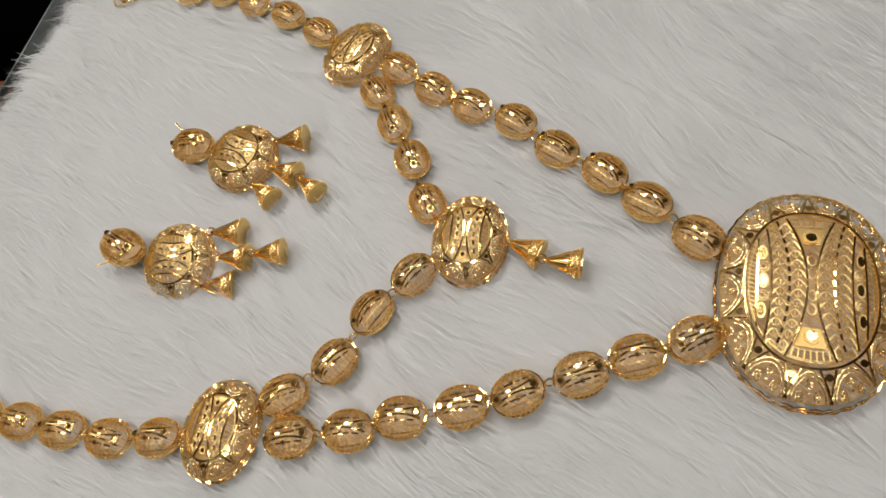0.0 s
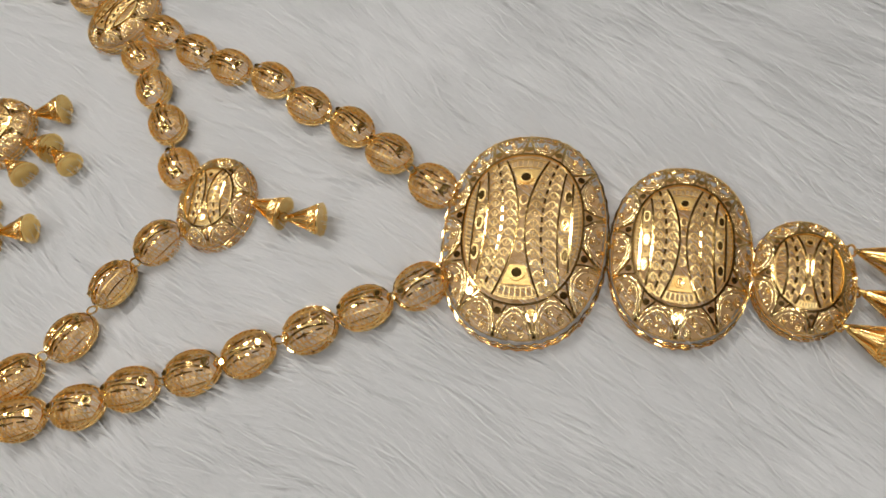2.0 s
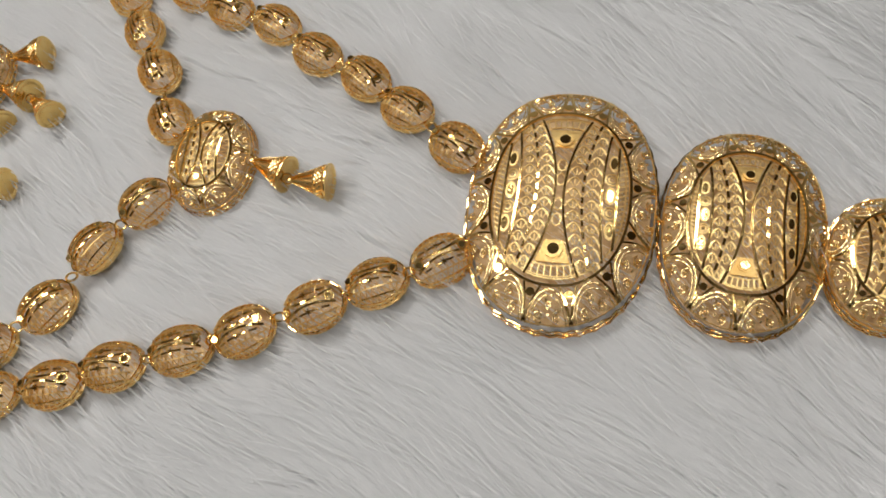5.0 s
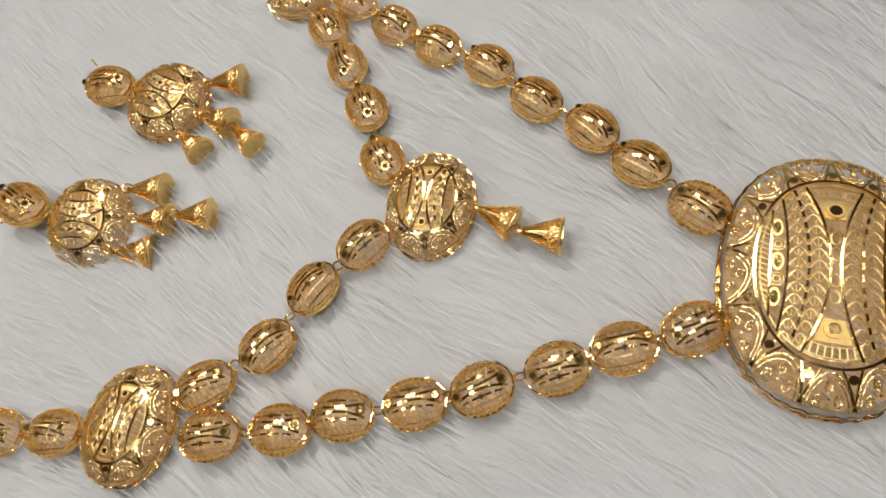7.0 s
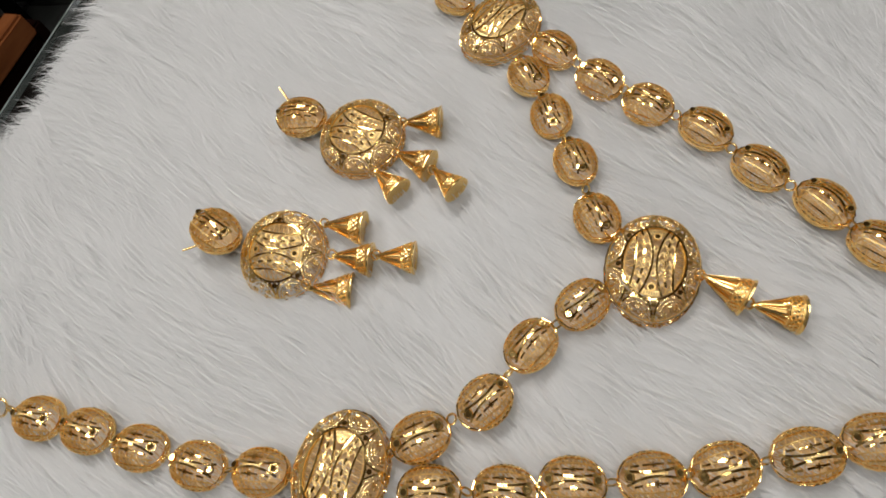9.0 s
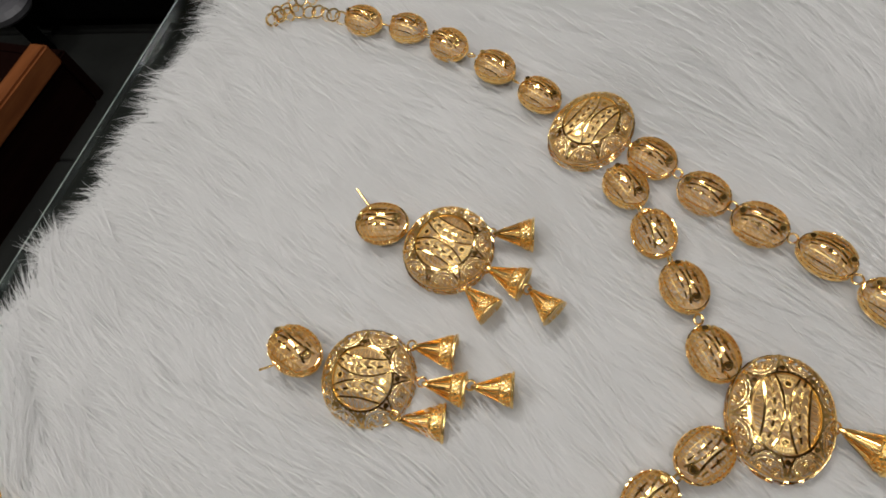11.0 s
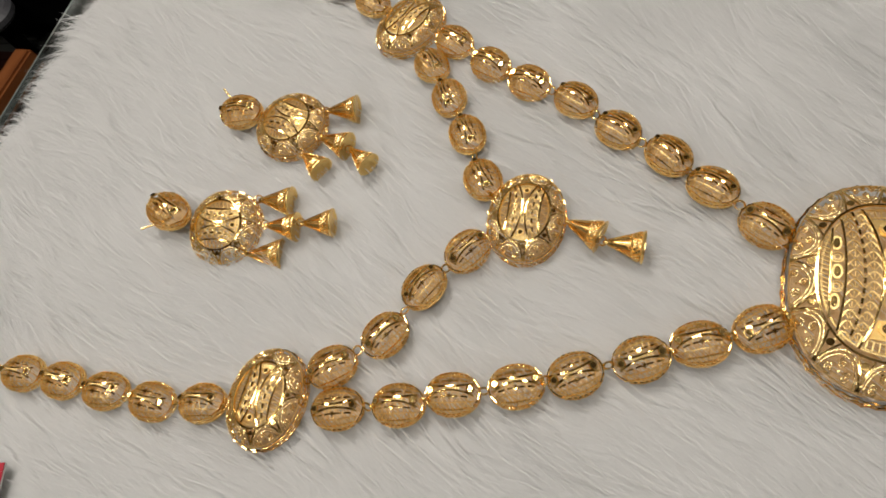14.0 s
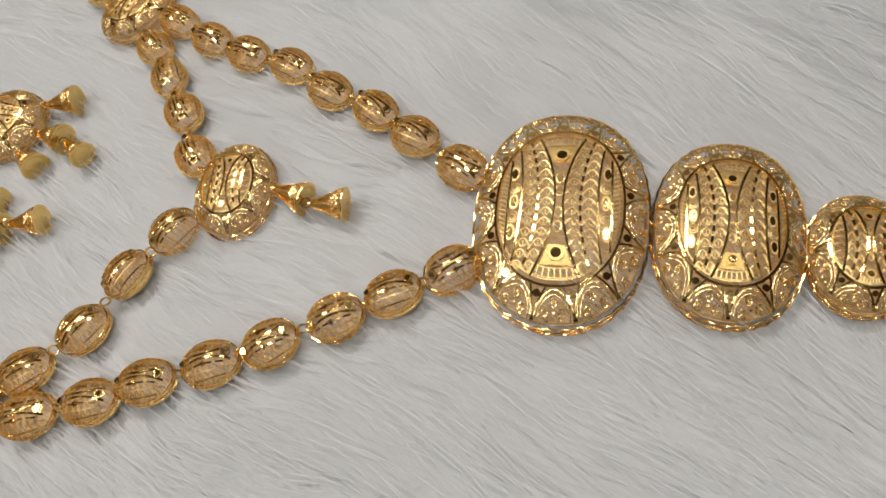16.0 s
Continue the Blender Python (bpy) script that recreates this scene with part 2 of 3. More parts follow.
    bounce_bowl.loft([oval_ring(k, z, 20) for k, z in ((0.06, 0.35), (0.50, 0.40), (0.78, 0.75), (0.90, 1.35), (0.93, 1.35), (0.82, 0.62), (0.50, 0.28), (0.06, 0.22))], True)
    global BEAD_BOUNCE
    BEAD_BOUNCE = bounce_bowl.mesh("bounce_bowl")
    BEAD_BOUNCE.materials.append(BOUNCE_LINING)
    eye = Wire()
    eye.plate(Vector((0, 0, 0)), Vector((0, 0, 1)), 0.90, 0.3, 12, 0.64)
    dark = Wire()
    dark.plate(Vector((0, 0, 0.1)), Vector((0, 0, 1)), 0.60, 0.16, 12)
    global BEAD_DOT
    BEAD_DOT = dark.mesh("dot")
    BEAD_DOT.materials.append(GOLD_CUT)
    return w.mesh("bead_wire"), cut.mesh("bead_bars"), eye.mesh("eyelet"), under.mesh("bead_under"), d


BEAD_W, BEAD_C, BEAD_EYE, BEAD_U, BEAD_D = bead_meshes()
BEAD_U.materials.append(GOLD_WIRE)
BEAD_W.materials.append(GOLD_WIRE), BEAD_C.materials.append(GOLD_CUT), BEAD_EYE.materials.append(GOLD)


def bead(parent, m):
    b = part("bead", BEAD_C, None, parent)
    b.matrix_local = m
    part("wire_fill", BEAD_W, None, b)
    part("basket", BEAD_U, None, b)
    part("bounce_bowl", BEAD_BOUNCE, None, b)
    for s in (1, -1):
        e = part("eyelet", BEAD_EYE, None, b)
        p = BEAD_D.at(s * 0.70, 0, 0.1)
        e.matrix_local = Matrix.Translation(p * MM) @ BEAD_D.normal(p).to_track_quat("Z", "Y").to_matrix().to_4x4()
        part("dot", BEAD_DOT, None, b).matrix_local = Matrix.Translation((p + Vector((0, 0, 0.12))) * MM)
    return b


def torus_mesh(name, R, r, n=14, k=6):
    w = Wire()
    w.tube([Vector((R * math.cos(t), R * math.sin(t), 0)) for t in steps(0, 2 * math.pi, n)[:-1]], r, True, k)
    return w.mesh(name)


RING = torus_mesh("jump_ring", 1.0, 0.22)
RING.materials.append(GOLD)
CHAIN = torus_mesh("chain_link", 1.9, 0.30)
CHAIN.materials.append(GOLD)


def ring_at(parent, x, y, z, tilt=70, turn=0, name="jump_ring", mesh=None):
    r = part(name, mesh or RING, None, parent)
    r.matrix_local = pose(x * MM, y * MM, z * MM, tilt, 0, turn)
    return r


def spiral(d, th, r0, k, turns, grow, flip):
    pts = []
    for i in range(21):
        q = i / 20
        phi = flip * (q * turns * 2 * math.pi)
        rad = grow * q
        pts.append(d.polar(th + k * rad * math.cos(phi), r0 + rad * 0.9 * math.sin(phi), 0.05))
    return pts


def oval_meshes(a, b, base, top, n, ri, columns, cups):
    """Sub-parts of an oval openwork medallion: rim, a ring of scroll-filled scallops, bowed bars, a net of small arches, cups."""
    sq = 2.25 if columns > 1 else 2.06
    d = Dome(a, b, base, top, 0.55, sq)
    rim, bars, net = Wire(), Wire(), Wire()
    pieces = []
    seg = int(18 + a * 1.6)
    around = lambda t, k, z: Vector((a * k * d.swell(t) * math.cos(t), b * k * d.swell(t) * math.sin(t), z))
    for z, k, q in ((base - 1.7, 1.0, 2), (base + 0.1, 0.985, 2), (base - 0.8, 1.0, 2)):
        rim.ribbon([around(t, k * (1.006 if i % 2 else 0.994), z + (0.10 if i % 3 else -0.10)) for i, t in enumerate(steps(0, 2 * math.pi, seg * q)[:-1])], 0.20, 0.30, True)
    rim.ribbon([around(t, 0.99, base - 1.6 + 1.6 * (i % 2)) for i, t in enumerate(steps(0, 2 * math.pi, seg * 3)[:-1])], 0.22, 0.25, True)
    net.tube([d.polar(t, 0.955) for t in steps(0, 2 * math.pi, seg * 4)[:-1]], 0.12, True, 4, 0.3, d.normal)
    bars.ribbon([d.polar(t, ri, 0.1) for t in steps(0, 2 * math.pi, seg + 10)[:-1]], 0.44, 0.45, True, d.normal)
    net.tube([d.polar(t, ri - 0.05) for t in steps(0, 2 * math.pi, seg * 2)[:-1]], 0.15, True, 4, 0.2, d.normal)
    dth, span = 2 * math.pi / n, 0.97 - ri
    for i in range(n):
        th = (i + 0.5) * dth + 0.13
        scroll = Wire()
        rows = ((0.99, 0.20), (0.84, 0.13)) if columns > 1 else ((0.99, 0.18), (0.78, 0.14))
        for q, r in rows:
            scroll.tube([d.polar(th + 0.47 * dth * q * math.cos(f), 0.965 - span * 0.90 * q * math.sin(f), 0.08) for f in steps(0, math.pi, 16)], r, False, 4, 0.4, d.normal)
        for flip in (1, -1):
            scroll.tube(spiral(d, th + flip * 0.20 * dth, 0.965 - span * 0.22, dth / span * 0.52, 1.9, span * 0.20, flip), 0.17, False, 4, 0.45, d.normal)
        scroll.tube(spiral(d, th, 0.965 - span * 0.54, dth / span * 0.5, 1.7, span * 0.19, 1), 0.17, False, 4, 0.45, d.normal)
        p = d.polar(th, 0.965 - span * 0.28, 0.1)
        scroll.plate(p, d.normal(p), 0.24, 0.25, 6)
        pieces.append(("scallop", scroll.mesh("scallop"), GOLD_GRAIN))
        # bright-cut leaves and a pierced dot between two scallops
        p = d.polar(th + dth / 2, ri + span * 0.24, 0.12)
        bars.plate(p, d.normal(p), 0.042 * a * span / 0.3 + 0.12, 0.22, 9)
        for flip in (1, -1):
            bars.ribbon([d.polar(th + dth / 2 + flip * dth * (0.015 + 0.22 * (1 - q) ** 2), ri + span * (0.04 + 0.9 * q), 0.1) for q in (0, 0.25, 0.5, 0.75, 1)], 0.34, 0.25, False, d.normal)
    lim = ri - 0.03
    inside = lambda u, v: abs(u) ** sq + abs(v) ** sq < lim ** sq
    edge = lambda c, k: next((v for v in steps(lim, 0.02, 60) if inside(c + k * v * v, v)), 0.1)
    reach = lambda v: max(0.0, lim ** sq - abs(v) ** sq) ** (1 / sq)
    lines = [(0.045, 0.55), (0.045 + 0.36 * ri / 0.68, 0.22)] + ([(0.565, -0.05)] if columns > 1 else [])
    for s in (1, -1):
        for c, k in lines:
            v1 = edge(c, k)
            bars.ribbon([d.at(s * (c + k * v * v), v, 0.06) for v in steps(-v1, v1, 22)], 0.38, 0.36, False, d.normal)
        (c0, k0), (c1, k1) = lines[0], lines[1]
        mid = lambda v: (c0 + c1) / 2 + (k0 + k1) / 2 * v * v
        v1 = edge((c0 + c1) / 2, (k0 + k1) / 2)
        rows = max(5, int(2 * v1 * b / (1.9 if columns > 1 else 1.8)))
        for j in range(rows):
            va, vb = -v1 + 2 * v1 * j / rows, -v1 + 2 * v1 * (j + 1) / rows
            vm = (va + vb) / 2
            for lo, hi in ((mid, lambda v: c0 + k0 * v * v), (mid, lambda v: c1 + k1 * v * v)):
                arch = lambda q: (lo(vm) + (hi(vm) - lo(vm)) * q, va + (vb - va) * (0.05 + 0.85 * math.sin(math.pi * q)))
                net.tube([d.at(s * u, v) for u, v in (arch(q) for q in steps(0, 1, 8))], 0.15 if columns > 1 else 0.11, normal=d.normal)
                if columns > 1:
                    um = (lo(vm) + hi(vm)) / 2
                    for q in (-0.26, 0.0, 0.26):
                        net.tube([d.at(s * (um + q * 0.3 * (hi(vm) - lo(vm))), va + 0.1 * (vb - va)), d.at(s * (um + q * 1.3 * (hi(vm) - lo(vm))), va + 0.72 * (vb - va))], 0.11, normal=d.normal)
            p = d.at(s * mid(vb), vb, 0.1)
            if inside(mid(vb), vb):
                bars.ribbon([d.at(s * mid(v), v, 0.08) for v in (vb - 0.42 * (vb - va), vb + 0.12 * (vb - va))], 0.42, 0.25, False, d.normal)
        if columns > 1:
            # outer columns: leaf-shaped cups and double wire drops in turn
            for j, v in enumerate(steps(-0.40, 0.40, 6)):
                u = c1 + k1 * v * v + 0.085
                if not inside(u + 0.05, v):
                    continue
                p = d.at(s * u, v, 0.1)
                if j % 2:
                    net.plate(p, d.normal(p), 0.070 * b, 0.2, 14, 0.050 * b, 0.55)
                    bars.plate(p, d.normal(p), 0.049 * b, 0.3, 12, 0, 0.5)
                else:
                    for q in (0.028, 0.055):
                        net.tube([d.at(s * u + q * 1.15 * math.cos(t), v + q * 0.85 * math.sin(t)) for t in steps(0, 2 * math.pi, 12)[:-1]], 0.16, True, normal=d.normal)
            for v in steps(-0.36, 0.36, 18):
                net.tube([d.at(s * (0.57 - 0.05 * v * v), v), d.at(s * reach(v), v + 0.03)], 0.17, normal=d.normal)
        else:
            for v in steps(-0.42, 0.42, 6):
                u = c0 + k0 * v * v
                net.tube([d.at(s * (u + (c1 - c0) * q), v + 0.035 * (1 if k % 2 else -1)) for k, q in enumerate((0.05, 0.28, 0.5, 0.72, 0.95))], 0.16, normal=d.normal)
            v1 = edge(lines[1][0], lines[1][1])
            net.tube([d.at(s * (reach(v) if j % 2 else lines[1][0] + lines[1][1] * v * v), v) for j, v in enumerate(steps(-v1, v1, 16))], 0.17, normal=d.normal)
    # fans with a cup at both ends of the middle
    for s in (1, -1):
        half = 0.46 if columns > 1 else 0.40
        for q in (0.95, 0.84):
            net.ribbon([d.polar(s * math.pi / 2 + f, lim * q) for f in steps(-half, half, 8)], 0.16, 0.2, False, d.normal)
        for f in steps(-half * 0.9, half * 0.9, 8):
            net.tube([d.polar(s * math.pi / 2 + f, lim * 0.84), d.polar(s * math.pi / 2 + f, lim * 0.95)], 0.15, normal=d.normal)
        cup = Wire()
        vc = lim * (0.66 if columns > 1 else 0.74)
        p = d.at(0, s * vc, 0.14)
        cup.plate(p, d.normal(p), cups * 0.85, 0.45, 16, cups * 0.55, 1.0)
        if columns == 1:
            bars.plate(d.at(0, s * vc, 0.16), d.normal(p), cups * 0.57, 0.2, 12)
        else:
            fan = []
            for v in steps(lim * 0.56, lim * 0.80, 5):
                u = 0.045 + 0.55 * v * v - 0.03
                fan.append([d.at(u, s * v, 0.04), d.at(-u, s * v, 0.04), d.at(-u, s * v, -0.2), d.at(u, s * v, -0.2)])
            cup.loft(fan, False)
            bars.plate(d.at(0, s * vc, 0.3), d.normal(p), cups * 0.56, 0.2, 12)
        pieces.append(("cup", cup.mesh("cup"), GOLD_SATIN))
        for v in (0.10, 0.22):
            net.tube([d.at(0.045 * math.cos(t), s * (v + 0.05 * math.sin(t))) for t in steps(0, 2 * math.pi, 8)[:-1]], 0.15, True, normal=d.normal)
    # thin added plate closing the back, coloured as gold bounce light on the fur
    back = Wire()
    sheet = lambda z: [around(t, 0.93, z) for t in steps(0, 2 * math.pi, 40)[:-1]]
    back.loft([sheet(1.3), sheet(1.6)], False)
    pieces.append(("bounce_plate", back.mesh("bounce_plate"), GOLD_BOUNCE))
    pieces += [("bar_frame", bars.mesh("bar_frame"), GOLD_CUT), ("wire_net", net.mesh("wire_net"), GOLD_WIRE)]
    return rim.mesh("rim"), pieces


def oval(name, meshes, parent, m, label=""):
    ob = part(name, meshes[0], GOLD_CUT, parent, label)
    ob.matrix_local = m
    for key, mesh, mat in meshes[1]:
        part(key, mesh, mat, ob)
    return ob


def bell_meshes():
    """Small straight cone drop: satin core, raised ribs round open slots, a granulated band and a flared foot; apex at the origin, foot along x."""
    rib, grain, foot, body = Wire(), Wire(), Wire(), Wire()
    L, R = 7.6, 3.35
    rad = lambda x: 0.35 + (R - 0.35) * x / L
    ring = lambda x, k=1.0, n=14: [Vector((x, rad(x) * k * math.cos(2 * math.pi * i / n), rad(x) * k * math.sin(2 * math.pi * i / n))) for i in range(n)]
    out = lambda p: Vector((-0.4, p.y, p.z))
    left, right = [[Vector((x, rad(x) * math.cos(dt * q), rad(x) * math.sin(dt * q))) for x, q in ((0.5, 0.6), (1.6, 1.0), (2.8, 1.0), (4.0, 1.0), (5.2, 1.0))] for dt in (-0.36, 0.36)]
    rib.ribbon(left + right[::-1], 0.30, 0.36, True, out)
    rib.ribbon([Vector((x, rad(x) * 0.97, 0)) for x in (1.8, 3.4, 5.0)], 0.20, 0.25, False, out)
    body.loft([ring(0.3, 0.75), ring(4.8, 0.80), ring(5.0, 1.0), ring(5.3, 1.03), ring(5.45, 0.95), ring(6.9, 0.95), ring(7.05, 1.02), ring(7.3, 1.03)], False)
    for i in range(20):
        t = 2 * math.pi * i / 20
        for x in (5.7, 6.2, 6.7):
            p = Vector((x, rad(x) * math.cos(t + x), rad(x) * math.sin(t + x)))
            grain.plate(p, Vector((0, p.y, p.z)), 0.27, 0.5, 6)
    foot.loft([ring(7.25, 1.05, 18), ring(7.5, 1.08, 18), ring(7.75, 1.05, 18), ring(7.8, 0.88, 18), ring(7.5, 0.75, 18)], False)
    tip = Wire()
    tip.loft([[Vector((x, r * math.cos(k * math.pi / 4), r * math.sin(k * math.pi / 4))) for k in range(8)] for x, r in ((-0.6, 0.3), (-0.3, 0.5), (0.2, 0.55), (0.7, 0.5))], False)
    return [(w.mesh("bell_" + n), m) for w, n, m in ((body, "band", GOLD_SATIN), (rib, "rib", GOLD), (grain, "grain", GOLD_GRAIN), (foot, "foot", GOLD), (tip, "tip", GOLD))]


(BELL_B, _), (BELL_R, _), (BELL_G, _), (BELL_F, _), (BELL_T, _) = BELLS = bell_meshes()
for mesh_, mat_ in BELLS:
    mesh_.materials.append(mat_)


def bell(parent, x0, y0, x1, y1, roll=0.0, sunk=0.0):
    b = part("bell", BELL_B, None, parent)
    k = math.hypot(x1 - x0, y1 - y0) / 7.8
    b.matrix_local = pose(x0 * MM, y0 * MM, (2.9 - sunk) * MM, 0, 5 + 3 * sunk, math.degrees(math.atan2(y1 - y0, x1 - x0))) @ pose(0, 0, 0, roll) @ Matrix.Scale(k, 4)
    for i in range(7):
        part("rib", BELL_R, None, b).matrix_local = pose(0, 0, 0, 360 / 7 * i)
    part("granulated_band", BELL_G, None, b)
    part("foot", BELL_F, None, b)
    part("tip", BELL_T, None, b)
    return b


def base_of(name, label, category, group="", lift=0.0):
    ob = new(name)
    ob.location.z = lift
    return tagged(ob, label, category, group)


# ---- the place: fur mat on a glass counter ----
# bead centres of the necklace's strands, in millimetres
CHAINS = {
    "upper": [(-2.0, 93.2), (8.9, 84.8), (19.5, 78.0), (30.9, 71.1), (40.8, 62.0), (51.7, 54.3), (60.7, 45.9), (70.8, 37.3)],
    "lower": [(-15.6, -6.9), (-2.1, -5.5), (9.0, -2.5), (21.7, 0.0), (33.3, 3.5), (45.8, 7.6), (57.0, 10.5), (67.7, 14.7)],
    "cross_low": [(-18.6, 1.7), (-7.9, 9.6), (0.0, 20.9), (8.2, 30.4)],
    "cross_high": [(-7.6, 84.8), (-0.6, 74.1), (4.9, 62.1), (10.2, 48.8)],
    "end_high": [(-29.1, 110.5), (-41.3, 119.3), (-54.3, 127.8), (-67.2, 133.3), (-81.3, 137.1)],
    "end_low": [(-47.3, -8.8), (-60.5, -8.9), (-73.9, -7.8), (-86.7, -6.0), (-99.0, -4.8)],
}
FUR_EDGE = lambda y: -126.5 - (159.0 - y) * 0.186
BACK_Y = 238.0


def mat_outline():
    return [(FUR_EDGE(-95), -95), (235, -95), (235, BACK_Y), (FUR_EDGE(BACK_Y), BACK_Y)]


def fur_mat():
    thing = base_of("fur_mat", "white long-pile faux fur mat on a glass counter", "mat")
    bm = bmesh.new()
    lo = [bm.verts.new((x * MM, y * MM, -11 * MM)) for x, y in mat_outline()]
    hi = [bm.verts.new((x * MM, y * MM, -1.0 * MM)) for x, y in mat_outline()]
    bm.faces.new(hi), bm.faces.new(lo[::-1])
    for i in range(4):
        bm.faces.new((lo[i], lo[(i + 1) % 4], hi[(i + 1) % 4], hi[i]))
    part("backing", from_bm("backing", bm), BACKING, thing, "white woven backing under the pile")
    rng = np.random.default_rng(7)
    n = 560000
    x = rng.uniform(-172, 235, n)
    y = rng.uniform(-95, BACK_Y, n)
    keep = x > FUR_EDGE(y) + rng.normal(0, 1.2, n)
    x, y = x[keep], y[keep]
    n = len(x)
    waves = [(rng.uniform(-1, 1, 2) * f, rng.uniform(0, 6.28), f) for f in (0.03, 0.05, 0.09, 0.16, 0.3, 0.55, 0.9) for _ in range(3)]
    field = lambda lo_f, hi_f, k: sum(np.sin(g[0] * x + g[1] * y + ph + k * 2.1) for g, ph, f in waves if lo_f <= f <= hi_f) / 3
    angle = np.radians(152 - 8 * (x > 60)) + 0.24 * field(0.03, 0.09, 0) + 0.09 * field(0.16, 0.9, 1) + rng.normal(0, 0.08, n)
    length = rng.uniform(11, 21, n) * (1 + 0.15 * field(0.05, 0.2, 2))
    lift = 0.45 * field(0.09, 0.9, 3) + rng.normal(0, 0.12, n)
    zone = np.clip((FUR_EDGE(y) + 75 - x) / 60, 0, 1)
    angle += zone * 0.32 * field(0.3, 0.9, 4)
    lift += zone * (1.7 * field(0.3, 0.9, 5) + rng.normal(0, 0.8, n))
    stray = rng.random(n) < 0.03
    lift = np.where(stray, lift + rng.uniform(1, 5, n), lift)
    # tufts that rise over the lower edges of the medallions and earrings
    for cx, cy, rx, ry in ((21.3, 38.2, 9, 11.5), (-32.2, -6.2, 9, 11.5), (-55.2, 36.3, 9.5, 11), (-44, 67.2, 9.5, 11), (88.5, 22.8, 16, 22.5), (116.7, 16.5, 12.6, 17.6)):
        q = np.hypot((x - cx) / rx, (y - cy) / ry)
        lift += ((q > 0.95) & (q < 1.4) & (y < cy - 0.35 * ry) & (rng.random(n) < 0.16)) * rng.uniform(1.5, 4.2, n)
    for strand in CHAINS.values():
        for cx, cy in strand:
            q = np.hypot(x - cx - 3, y - cy + 1)
            lift += ((q > 5.0) & (q < 9) & (y < cy + 2) & (rng.random(n) < 0.12)) * rng.uniform(1.0, 3.4, n)
    near_edge = np.clip((FUR_EDGE(y) + 16 - x) / 16, 0, 1)
    dx, dy = np.cos(angle), np.sin(angle)
    sx, sy = -dy, dx
    tilt = rng.uniform(-0.10, 0.10, n) * (1 + 5 * zone) + 0.14 * field(0.16, 0.55, 6)
    width = rng.uniform(0.11, 0.30, n)
    # fibres gather into locks: tips drift towards lines along the nap
    across = -0.47 * x - 0.88 * y
    lock = sum(amp * np.sin(2 * np.pi * across / lam + 2.4 * field(0.03, 0.16, 7 + i)) for i, (lam, amp) in enumerate(((2.9, 0.40), (7.3, 0.95))))
    lock *= 0.28 + 1.2 * zone
    lift += (0.12 + 0.6 * zone) * np.cos(2 * np.pi * across / 7.3 + 2.4 * field(0.03, 0.16, 8))
    verts = np.empty((n, 5, 3))
    for k, (s, h, w) in enumerate(((0.0, -1.2, 1.0), (0.5, 0.35, 0.95), (1.0, 0.75, 0.0))):
        along = length * s * (0.92 + 0.08 * s)
        z = h + lift * s - near_edge * s * s * 5.0
        bend = 0.12 * length * s * s * np.sin(x * 0.7 + y * 0.4)
        cx, cy = x + dx * along + sx * bend - 0.47 * lock * s, y + dy * along + sy * bend - 0.88 * lock * s
        if k < 2:
            for j, sg in ((0, 1), (1, -1)):
                verts[:, 2 * k + j] = np.stack([cx + sg * sx * width * w / 2, cy + sg * sy * width * w / 2, z + sg * tilt * width / 2], 1)
        else:
            verts[:, 4] = np.stack([cx, cy, z], 1)
    mesh = bpy.data.meshes.new("pile")
    mesh.vertices.add(n * 5)
    mesh.vertices.foreach_set("co", (verts.reshape(-1) * MM).astype(np.float32))
    loops = (np.arange(n)[:, None] * 5 + np.array([0, 1, 3, 2, 2, 3, 4])[None]).reshape(-1)
    mesh.loops.add(n * 7)
    mesh.loops.foreach_set("vertex_index", loops.astype(np.int32))
    mesh.polygons.add(n * 2)
    mesh.polygons.foreach_set("loop_start", (np.arange(n)[:, None] * 7 + np.array([0, 4])[None]).reshape(-1).astype(np.int32))
    mesh.update(calc_edges=True)
    mesh.validate()
    tagged(part("fur", mesh, FUR, thing, "long white combed fibres"), kind="stuff")
    return thing


fur_mat()


def counter():
    g = base_of("glass_counter", "clear green-edged glass counter top under the fur mat", "counter")
    w = Wire()
    x0 = lambda y: -161.5 - (176 - y) * 0.105
    low, high = -16.5, -11.05
    pts = [(x0(-700), -700), (900, -700), (900, 700), (x0(700), 700)]
    w.loft([[Vector((x, y, low)) for x, y in pts], [Vector((x, y, high)) for x, y in pts]], False)
    part("pane", w.mesh("pane"), GLASS, g).visible_shadow = False
    edge = Wire()
    edge.loft([[Vector((x0(y) - dx, y, z)) for dx, z in ((0.05, low + 0.4), (0.9, low + 1.0), (0.9, high - 0.9), (0.3, high + 0.12), (-0.1, high + 0.14), (-0.1, high + 0.04), (0.05, high - 0.3))] for y in steps(-700, 700, 40)], False)
    part("ground_edge", edge.mesh("ground_edge"), GLASS_EDGE, g, "ground pale green glass edge")
    for y in (-0.62, 0.56):
        part("support_panel", box_mesh("support_panel", (0.12, y, -0.628), (0.86, y + 0.03, -0.0168), 0.003), DARKWOOD, g, "dark brown wooden support panel")
    return g


counter()


